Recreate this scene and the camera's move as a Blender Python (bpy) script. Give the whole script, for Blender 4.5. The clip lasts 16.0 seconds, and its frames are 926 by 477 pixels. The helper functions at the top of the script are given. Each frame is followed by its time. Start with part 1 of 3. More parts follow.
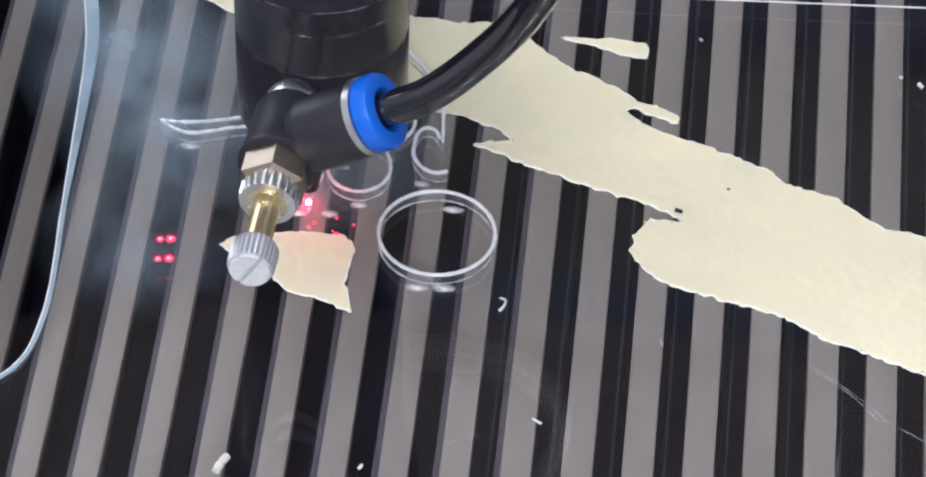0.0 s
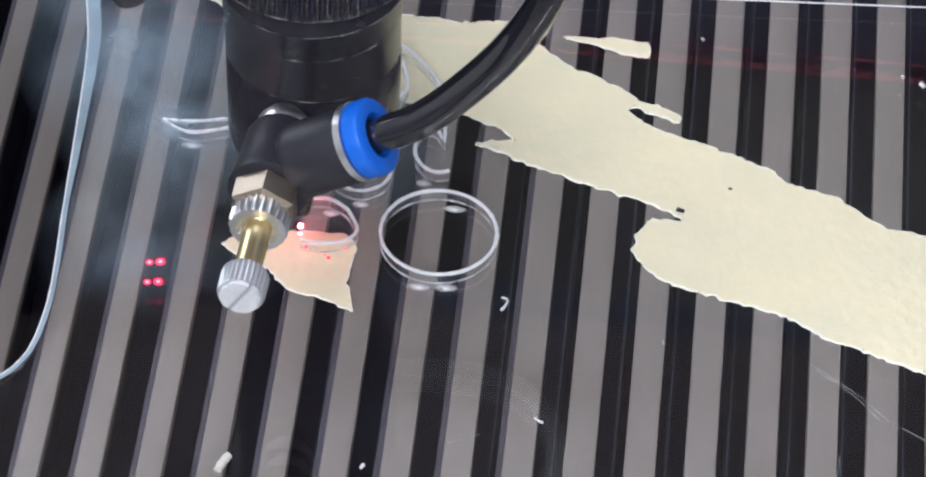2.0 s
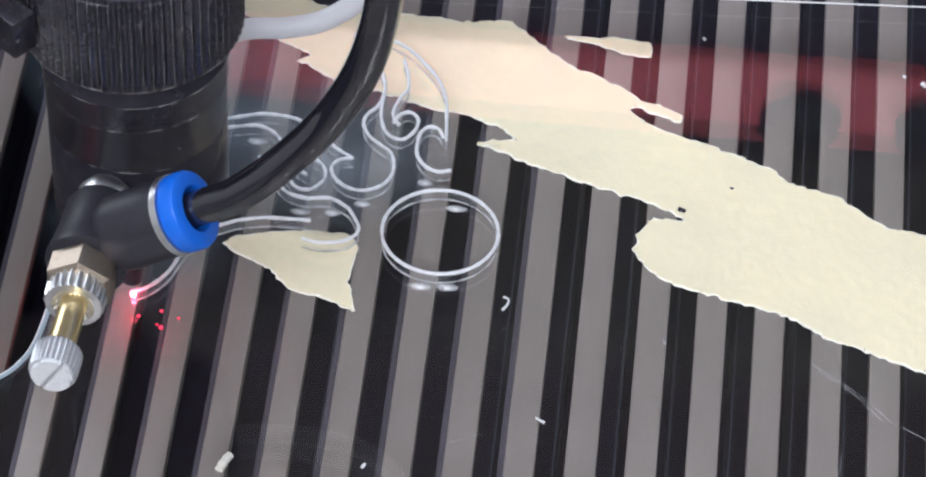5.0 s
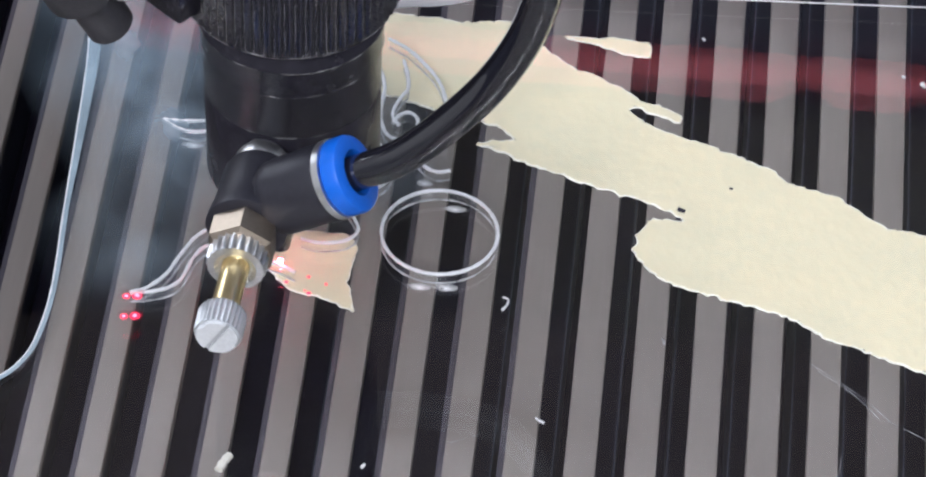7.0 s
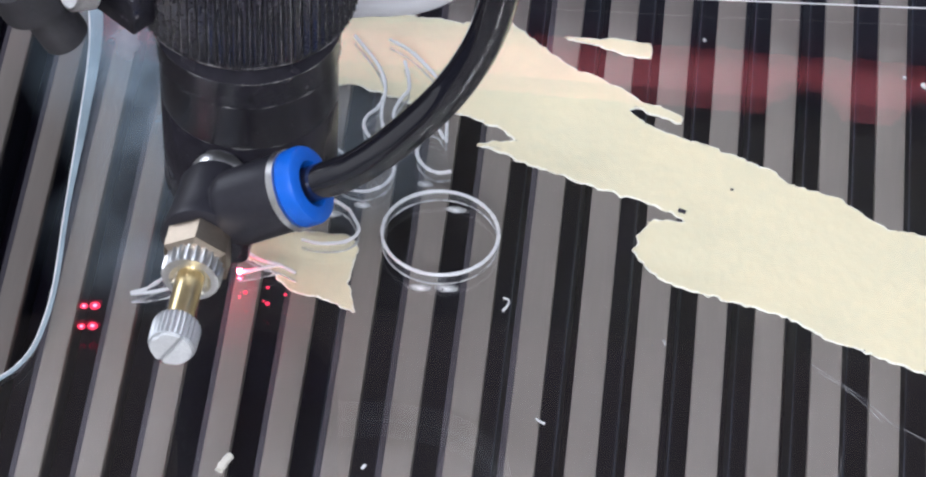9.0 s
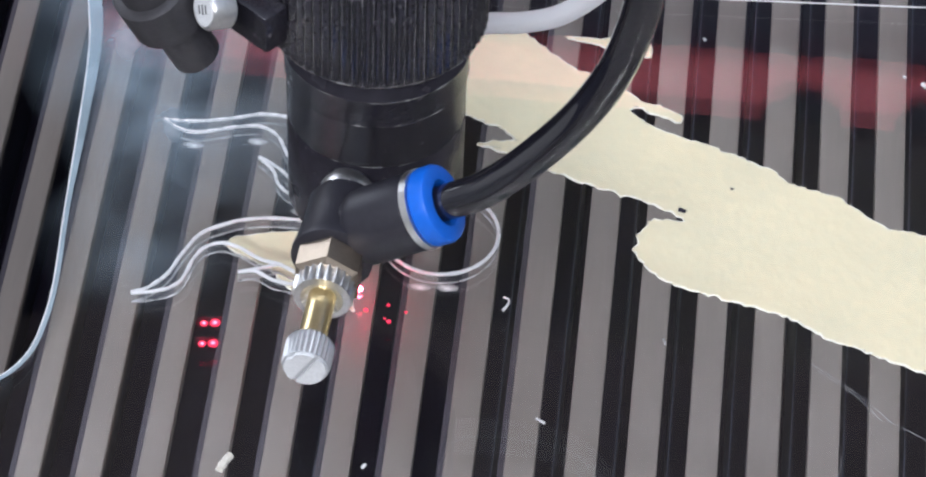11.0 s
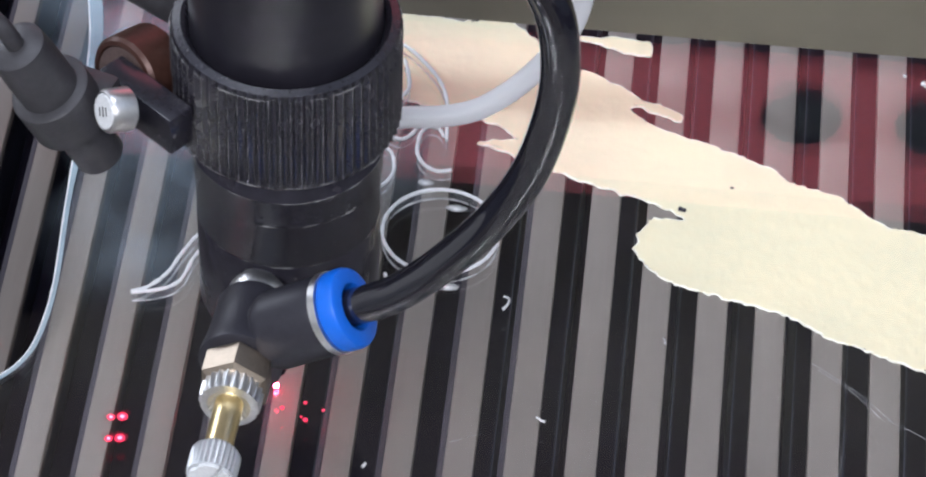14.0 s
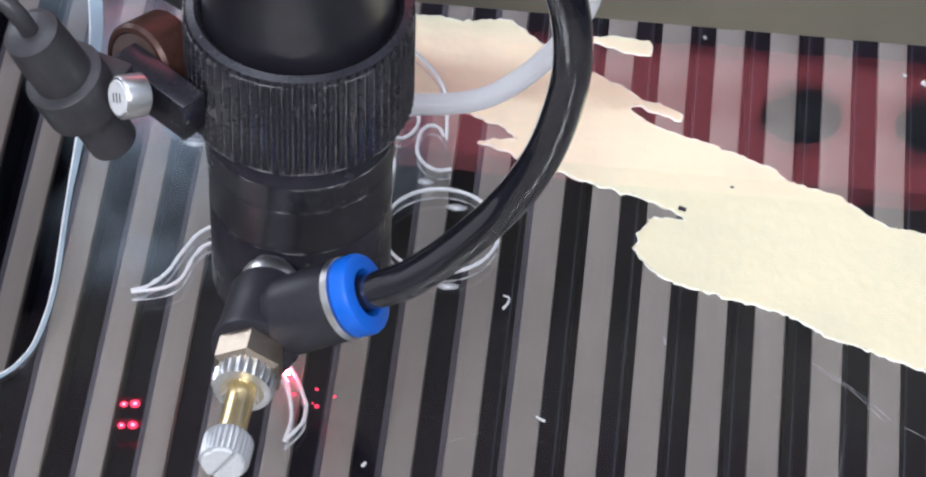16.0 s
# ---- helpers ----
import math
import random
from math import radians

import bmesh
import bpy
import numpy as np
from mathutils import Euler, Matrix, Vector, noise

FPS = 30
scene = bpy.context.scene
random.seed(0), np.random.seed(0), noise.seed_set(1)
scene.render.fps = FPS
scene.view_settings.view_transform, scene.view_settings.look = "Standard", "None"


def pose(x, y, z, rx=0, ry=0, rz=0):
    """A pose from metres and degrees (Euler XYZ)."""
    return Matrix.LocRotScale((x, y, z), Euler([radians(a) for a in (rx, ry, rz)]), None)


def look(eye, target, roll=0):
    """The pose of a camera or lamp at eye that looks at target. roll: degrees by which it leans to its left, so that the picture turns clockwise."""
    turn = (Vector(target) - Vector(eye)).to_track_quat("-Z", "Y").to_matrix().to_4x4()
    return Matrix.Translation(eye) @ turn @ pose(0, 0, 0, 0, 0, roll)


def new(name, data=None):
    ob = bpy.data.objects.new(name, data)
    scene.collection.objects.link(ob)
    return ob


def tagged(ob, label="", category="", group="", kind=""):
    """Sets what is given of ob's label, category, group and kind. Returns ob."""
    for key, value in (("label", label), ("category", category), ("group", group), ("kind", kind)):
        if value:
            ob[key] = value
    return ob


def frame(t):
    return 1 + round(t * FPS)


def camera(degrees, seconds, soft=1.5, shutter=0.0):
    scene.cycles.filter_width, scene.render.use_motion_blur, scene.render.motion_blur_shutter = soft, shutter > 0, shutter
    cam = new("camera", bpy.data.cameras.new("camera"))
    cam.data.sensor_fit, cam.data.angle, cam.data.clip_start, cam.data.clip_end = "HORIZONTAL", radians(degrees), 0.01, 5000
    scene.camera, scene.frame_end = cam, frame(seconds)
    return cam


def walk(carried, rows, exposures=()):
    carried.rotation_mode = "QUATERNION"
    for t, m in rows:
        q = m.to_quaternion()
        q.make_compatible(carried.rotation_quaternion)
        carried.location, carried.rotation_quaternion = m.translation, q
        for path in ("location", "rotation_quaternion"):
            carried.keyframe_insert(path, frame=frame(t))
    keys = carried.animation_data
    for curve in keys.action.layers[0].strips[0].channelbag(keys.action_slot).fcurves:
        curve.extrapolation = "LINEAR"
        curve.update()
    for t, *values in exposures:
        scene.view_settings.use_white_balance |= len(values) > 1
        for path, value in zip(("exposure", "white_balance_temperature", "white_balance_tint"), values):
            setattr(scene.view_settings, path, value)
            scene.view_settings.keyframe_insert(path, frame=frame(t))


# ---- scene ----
cam = camera(14.0, 16.0, soft=2.2)

MM = 0.001


def mm(x, y, z):
    return Vector((x, y, z)) * MM


# ---- camera: hand-held, leaning over the machine, almost at rest ----
EYE = mm(0, -640 * math.cos(radians(46)), 640 * math.sin(radians(46)))
SWAY = ((0, -4.6, 1.3), (0.5, -4.6, 1.2), (1, -4.4, 0.8), (1.5, -3.1, 0.7), (2, -1.6, 0.1), (2.5, -1.4, 0),
        (3, -1.4, 0), (3.5, -1, 0), (4, 1, -1), (5, 0.8, -0.6), (6.5, 0, 0), (7, 0, 0), (7.5, -1, 1),
        (8, -1, 0.5), (8.5, 0, 1), (9, 1.2, 1.2), (11.5, 1.3, 0), (12, 0.6, -0.4), (12.5, 1.5, -2),
        (13, 1.5, -0.6), (13.5, 1.5, -1.4), (14.5, 1.5, -1.5), (15.5, 1.5, -1.6), (16, 1.5, -2.8))


def aim(sx, sy):
    return look(EYE, mm(-0.1 * sx, 0.139 * sy, 0), 2.0)


# the clip's camera brightens a little towards the end
walk(cam, [(t, aim(sx, sy)) for t, sx, sy in SWAY],
     [(0, 0.08, 5980, 15), (4, 0.08, 5980, 15), (9, 0.09, 5980, 15), (13, 0.15, 5980, 15), (16, 0.22, 5980, 15)])

# ---- light: added strip lamps as fill, window light, even bluish ambient from the world ----
world = bpy.data.worlds.new("room_air")
world.use_nodes = True
scene.world = world
world.node_tree.nodes["Background"].inputs[0].default_value = (0.76, 0.86, 1.0, 1)
world.node_tree.nodes["Background"].inputs[1].default_value = 0.46


def area_lamp(name, eye, target, w, h, watts, colour):
    data = bpy.data.lights.new(name, "AREA")
    data.shape, data.size, data.size_y = "RECTANGLE", w, h
    data.energy, data.color = watts, colour
    ob = new(name, data)
    ob.matrix_world = look(eye, target)
    return ob


area_lamp("front_fill", (-0.15, -1.00, 1.0), (0.0, 0.0, 0.0), 1.0, 0.16, 10.8, (1.0, 0.98, 0.95))
area_lamp("side_fill", (-0.34, 0.02, 1.45), (0.0, 0.0, 0.0), 0.10, 1.2, 5.2, (0.92, 0.96, 1.0))
area_lamp("window_light", (-1.19, 1.2, 0.72), (0.0, 1.0, 0.55), 1.1, 0.9, 13.0, (0.93, 0.97, 1.0))


# ---- materials ----
def material(name, colour, rough=0.5, metal=0.0, vary=0.15, scale=300.0, bump=0.0, bump_scale=900.0, coat=0.0,
             second=None, spec=0.5, stretch=(1, 1, 1), specks=0.0, speck_scale=700.0):
    m = bpy.data.materials.new(name)
    m.use_nodes = True
    n, l = m.node_tree.nodes, m.node_tree.links
    b = n["Principled BSDF"]
    b.inputs["Roughness"].default_value, b.inputs["Metallic"].default_value = rough, metal
    b.inputs["Coat Weight"].default_value = coat
    b.inputs["Specular IOR Level"].default_value = spec
    co = n.new("ShaderNodeTexCoord")
    mp = n.new("ShaderNodeMapping")
    mp.inputs["Scale"].default_value = stretch
    l.new(co.outputs["Object"], mp.inputs[0])
    big, fine = n.new("ShaderNodeTexNoise"), n.new("ShaderNodeTexNoise")
    big.inputs["Scale"].default_value, big.inputs["Detail"].default_value = scale * 0.25, 6
    fine.inputs["Scale"].default_value, fine.inputs["Detail"].default_value = scale * 3, 4
    mixn = n.new("ShaderNodeMath")
    mixn.operation = "ADD"
    l.new(mp.outputs[0], big.inputs["Vector"])
    l.new(mp.outputs[0], fine.inputs["Vector"])
    l.new(big.outputs["Fac"], mixn.inputs[0])
    l.new(fine.outputs["Fac"], mixn.inputs[1])
    ramp = n.new("ShaderNodeValToRGB")
    ramp.color_ramp.elements[0].position, ramp.color_ramp.elements[1].position = 0.3, 0.75
    half = n.new("ShaderNodeMath")
    half.operation = "MULTIPLY"
    half.inputs[1].default_value = 0.5
    l.new(mixn.outputs[0], half.inputs[0])
    l.new(half.outputs[0], ramp.inputs[0])
    lo = second or [c * (1 - vary) for c in colour]
    hi = colour if second else [min(1, c * (1 + vary)) for c in colour]
    ramp.color_ramp.elements[0].color, ramp.color_ramp.elements[1].color = (*lo, 1), (*hi, 1)
    out = ramp.outputs[0]
    if specks:
        dust, cut, mixc = n.new("ShaderNodeTexNoise"), n.new("ShaderNodeMapRange"), n.new("ShaderNodeMix")
        dust.inputs["Scale"].default_value, dust.inputs["Detail"].default_value = speck_scale, 2
        cut.inputs["From Min"].default_value, cut.inputs["From Max"].default_value = 0.71, 0.77
        cut.inputs["To Max"].default_value = specks
        mixc.data_type = "RGBA"
        mixc.inputs[7].default_value = (0.6, 0.6, 0.58, 1)
        l.new(mp.outputs[0], dust.inputs["Vector"])
        l.new(dust.outputs["Fac"], cut.inputs["Value"])
        l.new(cut.outputs[0], mixc.inputs[0])
        l.new(out, mixc.inputs[6])
        out = mixc.outputs[2]
    l.new(out, b.inputs["Base Color"])
    rr = n.new("ShaderNodeMapRange")
    rr.inputs["To Min"].default_value, rr.inputs["To Max"].default_value = rough * 0.8, min(1, rough * 1.2)
    l.new(big.outputs["Fac"], rr.inputs["Value"])
    l.new(rr.outputs[0], b.inputs["Roughness"])
    if bump:
        t = n.new("ShaderNodeTexNoise")
        t.inputs["Scale"].default_value, t.inputs["Detail"].default_value = bump_scale, 5
        l.new(mp.outputs[0], t.inputs["Vector"])
        k = n.new("ShaderNodeBump")
        k.inputs["Strength"].default_value, k.inputs["Distance"].default_value = bump, 0.0004
        l.new(t.outputs["Fac"], k.inputs["Height"])
        l.new(k.outputs[0], b.inputs["Normal"])
    return m


def clear(name, colour, rough, ior):
    m = bpy.data.materials.new(name)
    m.use_nodes = True
    n, l = m.node_tree.nodes, m.node_tree.links
    b = n["Principled BSDF"]
    b.inputs["Base Color"].default_value = (*colour, 1)
    b.inputs["Roughness"].default_value, b.inputs["IOR"].default_value = rough, ior
    b.inputs["Transmission Weight"].default_value = 1.0
    t = n.new("ShaderNodeTexNoise")
    t.inputs["Scale"].default_value, t.inputs["Detail"].default_value = 30.0, 3
    k = n.new("ShaderNodeBump")
    k.inputs["Strength"].default_value, k.inputs["Distance"].default_value = 0.03, 0.0004
    l.new(t.outputs["Fac"], k.inputs["Height"])
    l.new(k.outputs[0], b.inputs["Normal"])
    return m


def hazy(name, colour, lo, hi, scale, thin=(0.35, 0.7), fade=None):
    """A thin veil: clear with a patchy diffuse share between lo and hi."""
    m = bpy.data.materials.new(name)
    m.use_nodes = True
    n, l = m.node_tree.nodes, m.node_tree.links
    n.remove(n["Principled BSDF"])
    d, t, mix = n.new("ShaderNodeBsdfDiffuse"), n.new("ShaderNodeBsdfTransparent"), n.new("ShaderNodeMixShader")
    d.inputs[0].default_value = (*colour, 1)
    co, no, rg = n.new("ShaderNodeTexCoord"), n.new("ShaderNodeTexNoise"), n.new("ShaderNodeMapRange")
    no.inputs["Scale"].default_value, no.inputs["Detail"].default_value = scale, 5
    rg.inputs["From Min"].default_value, rg.inputs["From Max"].default_value = thin
    rg.inputs["To Min"].default_value, rg.inputs["To Max"].default_value = lo, hi
    l.new(co.outputs["Object"], no.inputs["Vector"])
    l.new(no.outputs["Fac"], rg.inputs["Value"])
    share = rg.outputs[0]
    if fade:
        mp, gr, mu = n.new("ShaderNodeMapping"), n.new("ShaderNodeTexGradient"), n.new("ShaderNodeMath")
        mp.inputs["Scale"].default_value = (1 / (fade[0] * MM), 1 / (fade[1] * MM), 1)
        gr.gradient_type, mu.operation = "SPHERICAL", "MULTIPLY"
        l.new(co.outputs["Object"], mp.inputs[0])
        l.new(mp.outputs[0], gr.inputs[0])
        l.new(gr.outputs["Fac"], mu.inputs[0])
        l.new(share, mu.inputs[1])
        share = mu.outputs[0]
    l.new(share, mix.inputs[0])
    l.new(t.outputs[0], mix.inputs[1])
    l.new(d.outputs[0], mix.inputs[2])
    l.new(mix.outputs[0], n["Material Output"].inputs[0])
    return m


def glow(name, colour, strength):
    m = bpy.data.materials.new(name)
    m.use_nodes = True
    b = m.node_tree.nodes["Principled BSDF"]
    b.inputs["Base Color"].default_value = (*colour, 1)
    b.inputs["Emission Color"].default_value = (*colour, 1)
    b.inputs["Emission Strength"].default_value = strength
    return m


ALU = material("brushed_aluminium_slat", (0.182, 0.160, 0.143), 0.6, 0.0, 0.07, 500, 0.1, 1500, stretch=(1, 0.05, 1))
SIDE_STRIP = material("grey_side_strip", (0.045, 0.040, 0.052), 0.6, 0, 0.1, 500, stretch=(1, 0.05, 1))
FIN = material("thin_steel_fin", (0.07, 0.08, 0.115), 0.45, 0.3, 0.2, 600, stretch=(1, 0.05, 1))
TRAY = material("sooty_tray", (0.011, 0.0085, 0.027), 0.7, 0, 0.4, 60)
ACRYLIC = clear("clear_acrylic", (0.97, 0.99, 1.0), 0.015, 1.49)
PAPER = material("cream_masking_paper", (0.80, 0.69, 0.46), 0.85, 0, 0.05, 230, 0.5, 500,
                 second=(0.62, 0.585, 0.42))
FRINGE = material("torn_paper_fringe", (0.84, 0.82, 0.72), 0.9, 0, 0.06, 500, 0.4, 1500)
ANOD_CLEAN = material("clean_black_anodised", (0.024, 0.0225, 0.031), 0.30, 0.0, 0.3, 120, 0.05, 2500, spec=0.55)
ANOD = material("black_anodised_aluminium", (0.029, 0.027, 0.037), 0.27, 0.0, 0.35, 120, 0.08, 2500, spec=0.4, specks=0.12, speck_scale=900)
ANOD_DUSTY = material("dusty_black_anodised", (0.025, 0.0235, 0.032), 0.26, 0.0, 0.3, 500, 0.05, 1800, specks=0.2, spec=0.75)
NYLON = material("black_nylon", (0.031, 0.030, 0.039), 0.42, 0, 0.2, 300, 0.15, 2500)
HOSE = material("black_polyurethane_hose", (0.012, 0.0115, 0.017), 0.07, 0, 0.2, 200, spec=0.9, coat=1.0)
BLUE = material("blue_release_collar", (0.012, 0.17, 0.83), 0.4, 0, 0.08, 300)
NICKEL = material("nickel_plated_brass", (0.50, 0.42, 0.33), 0.36, 1.0, 0.12, 400, 0.15, 2000)
CHROME = material("bright_nickel", (0.88, 0.88, 0.87), 0.34, 1.0, 0.12, 500, 0.1, 2500)
BRASS = material("polished_brass", (0.92, 0.74, 0.40), 0.32, 1.0, 0.1, 300)
ZINC = material("zinc_knob", (0.74, 0.76, 0.77), 0.36, 0.7, 0.12, 700, 0.3, 1800)
ZINC_FACE = material("sandblasted_zinc", (0.88, 0.90, 0.90), 0.7, 0.0, 0.12, 700, 0.5, 2200)
SCREW_MARK = material("stamped_grey_mark", (0.16, 0.16, 0.16), 0.7, 0.2, 0.1, 400)
COPPER = material("brown_anodised_knob", (0.085, 0.038, 0.028), 0.35, 0.3, 0.3, 300, 0.1, 2000)
COPPER_FACE = material("turned_bronze_face", (0.28, 0.2, 0.18), 0.4, 0.6, 0.25, 600, 0.2, 2000)


def milky(name, colour):
    """Milky plastic: half of the light passes through the wall."""
    m = bpy.data.materials.new(name)
    m.use_nodes = True
    n, l = m.node_tree.nodes, m.node_tree.links
    t, mix = n.new("ShaderNodeBsdfTranslucent"), n.new("ShaderNodeMixShader")
    t.inputs[0].default_value = (*colour, 1)
    b = n["Principled BSDF"]
    b.inputs["Base Color"].default_value, b.inputs["Roughness"].default_value = (*colour, 1), 0.3
    no, rg = n.new("ShaderNodeTexNoise"), n.new("ShaderNodeMapRange")
    no.inputs["Scale"].default_value = 90.0
    rg.inputs["To Min"].default_value, rg.inputs["To Max"].default_value = 0.35, 0.6
    l.new(no.outputs["Fac"], rg.inputs["Value"])
    l.new(rg.outputs[0], mix.inputs[0])
    l.new(b.outputs[0], mix.inputs[1])
    l.new(t.outputs[0], mix.inputs[2])
    l.new(mix.outputs[0], n["Material Output"].inputs[0])
    return m


WHITE_HOSE = milky("milky_white_hose", (0.96, 0.97, 0.98))
RUBBER = material("grey_black_rubber", (0.062, 0.06, 0.066), 0.38, 0, 0.25, 250, 0.15, 2000)
KERF = material("frosted_cut_edge", (0.95, 0.96, 0.97), 0.2, 0, 0.03, 900)
KERF_LOW = hazy("frosted_lower_edge", (0.9, 0.92, 0.94), 0.15, 0.6, 260)
KERF_WALL = hazy("cut_wall_veil", (0.8, 0.86, 0.9), 0.01, 0.09, 200)
EDGE = hazy("polished_sheet_edge", (0.58, 0.72, 0.80), 0.35, 0.7, 60)
MIRROR_VEIL = hazy("painted_wall_reflection", (0.85, 0.72, 0.60), 0.005, 0.011, 25)
HAZE_VEIL = hazy("painted_blue_reflection", (0.58, 0.74, 0.88), 0.10, 0.52, 60, (0.36, 0.72), (20, 34))
HAZE_SMALL = hazy("light_blue_reflection", (0.60, 0.75, 0.88), 0.02, 0.3, 60, (0.36, 0.72), (18, 20))
HAZE_MID = hazy("scroll_haze", (0.62, 0.72, 0.80), 0.16, 0.46, 60, (0.34, 0.72), (24, 22))
FOOT = hazy("foot_glint", (0.95, 0.96, 0.97), 0.5, 1.5, 500, (0.3, 0.7), (2.6, 1.2))
BEAM = material("olive_grey_paint", (0.17, 0.155, 0.115), 0.5, 0, 0.06, 60, 0.05, 800)
CASE = material("dark_grey_case", (0.10, 0.11, 0.15), 0.6, 0, 0.15, 30, 0.05, 400)
PLASTER = material("workshop_wall_paint", (0.70, 0.70, 0.68), 0.9, 0, 0.05, 4, 0.1, 100)
TAN_WALL = material("brown_wall_paint", (0.34, 0.27, 0.23), 0.9, 0, 0.08, 4, 0.1, 100)
RED_PANEL = glow("glowing_red_panel", (1.0, 0.21, 0.24), 0.8)
DARK_LENS = material("dark_round_grille", (0.06, 0.09, 0.08), 0.5, 0, 0.2, 50)
RED_DOT = glow("red_laser_dot", (1.0, 0.04, 0.10), 1.3)
RED_CORE = glow("red_laser_core", (1.0, 0.25, 0.35), 3.0)
RED_SPOT = glow("red_laser_spot", (1.0, 0.03, 0.07), 340.0)
RED_HALO = hazy("red_scatter", (0.9, 0.02, 0.08), 0.0, 0.3, 260)
CREST_SHINE = hazy("bright_flute_crest", (0.5, 0.49, 0.51), 0.06, 0.30, 300, (0.44, 0.7))
WORN = hazy("worn_bare_edge", (0.55, 0.55, 0.54), 0.0, 0.5, 350, (0.47, 0.7))


# ---- mesh tools (all in millimetres) ----
def part(name, bm, mat, parent=None, label="", smooth=True):
    me = bpy.data.meshes.new(name)
    bmesh.ops.recalc_face_normals(bm, faces=bm.faces)
    bmesh.ops.scale(bm, vec=(MM, MM, MM), verts=bm.verts)
    bm.to_mesh(me)
    bm.free()
    for m in (mat if isinstance(mat, (list, tuple)) else [mat]):
        me.materials.append(m)
    if smooth:
        for p in me.polygons:
            p.use_smooth = True
        me.set_sharp_from_angle(angle=radians(38))
    ob = new(name, me)
    if parent:
        ob.parent = parent
    if label:
        tagged(ob, label)
    return ob


def thing(name, label, category, group="", kind=""):
    return tagged(new(name), label, category, group, kind)


def basis(d):
    d = Vector(d).normalized()
    return d.to_track_quat("Z", "Y").to_matrix().to_4x4()


def lathe(profile, seg=48, origin=(0, 0, 0), axis=(0, 0, 1), flutes=0, depth=0.0, lo=0.0, hi=0.0, bm=None, spin=0.0):
    """Turn (radius, height) pairs about an axis. Flutes are cut where the height lies between lo and hi."""
    bm = bm or bmesh.new()
    m = Matrix.Translation(origin) @ basis(axis) @ Matrix.Rotation(radians(spin), 4, "Z")
    rings = []
    for r, h in profile:
        ring = []
        for i in range(seg):
            a = 2 * math.pi * i / seg
            q = r
            if flutes and lo <= h <= hi:
                q = r - depth * (0.5 - 0.5 * math.cos(a * flutes)) ** 0.7
            ring.append(bm.verts.new(m @ Vector((q * math.cos(a), q * math.sin(a), h))))
        rings.append(ring)
    for a, b in zip(rings, rings[1:]):
        for i in range(seg):
            bm.faces.new((a[i], a[(i + 1) % seg], b[(i + 1) % seg], b[i]))
    for ring in (rings[0], rings[-1]):
        bm.faces.new(ring)
    return bm


def spline(pts, n=8, closed=False):
    """A smooth line through the points."""
    p = [Vector(q) for q in pts]
    out = []
    k = len(p)
    for i in range(k if closed else k - 1):
        if closed:
            a, b, c, d = p[i - 1], p[i], p[(i + 1) % k], p[(i + 2) % k]
        else:
            a, b, c, d = p[max(i - 1, 0)], p[i], p[i + 1], p[min(i + 2, k - 1)]
        for j in range(n):
            t = j / n
            out.append(0.5 * ((2 * b) + (c - a) * t + (2 * a - 5 * b + 4 * c - d) * t * t
                              + (3 * b - a - 3 * c + d) * t ** 3))
    if not closed:
        out.append(p[-1])
    return out


def sweep(path, radius, seg=12, closed=False, bm=None, wobble=0.0):
    bm = bm or bmesh.new()
    rings, k = [], len(path)
    side = None
    for i, p in enumerate(path):
        q = path[(i + 1) % k] if closed or i < k - 1 else p
        o = path[i - 1] if closed or i else p
        d = (q - o).normalized()
        if side is None:
            side = d.orthogonal().normalized()
        side = (side - d * side.dot(d)).normalized()
        up = d.cross(side)
        r = radius * (1 + wobble * noise.noise(p * 0.9))
        rings.append([bm.verts.new(p + r * (side * math.cos(2 * math.pi * j / seg) + up * math.sin(2 * math.pi * j / seg)))
                      for j in range(seg)])
    for i in range(k if closed else k - 1):
        a, b = rings[i], rings[(i + 1) % k]
        for j in range(seg):
            bm.faces.new((a[j], a[(j + 1) % seg], b[(j + 1) % seg], b[j]))
    if not closed:
        bm.faces.new(rings[0])
        bm.faces.new(rings[-1])
    return bm


def slab(outline, z0, z1, bm=None, mat_side=0):
    bm = bm or bmesh.new()
    lo = [bm.verts.new((x, y, z0)) for x, y in outline]
    hi = [bm.verts.new((x, y, z1)) for x, y in outline]
    k = len(lo)
    for i in range(k):
        f = bm.faces.new((lo[i], lo[(i + 1) % k], hi[(i + 1) % k], hi[i]))
        f.material_index = mat_side
    for ring in (lo, hi):
        f = bm.faces.new(ring)
        f.normal_update()
        bmesh.ops.triangulate(bm, faces=[f])
    return bm


def block(size, m=Matrix(), bevel=0.3, bm=None):
    bm = bm or bmesh.new()
    made = bmesh.ops.create_cube(bm, size=1.0, matrix=m @ Matrix.Diagonal((*size, 1)))
    if bevel:
        edges = list({e for v in made["verts"] for e in v.link_edges})
        bmesh.ops.bevel(bm, geom=edges, offset=bevel, segments=2, affect="EDGES", profile=0.5)
    return bm


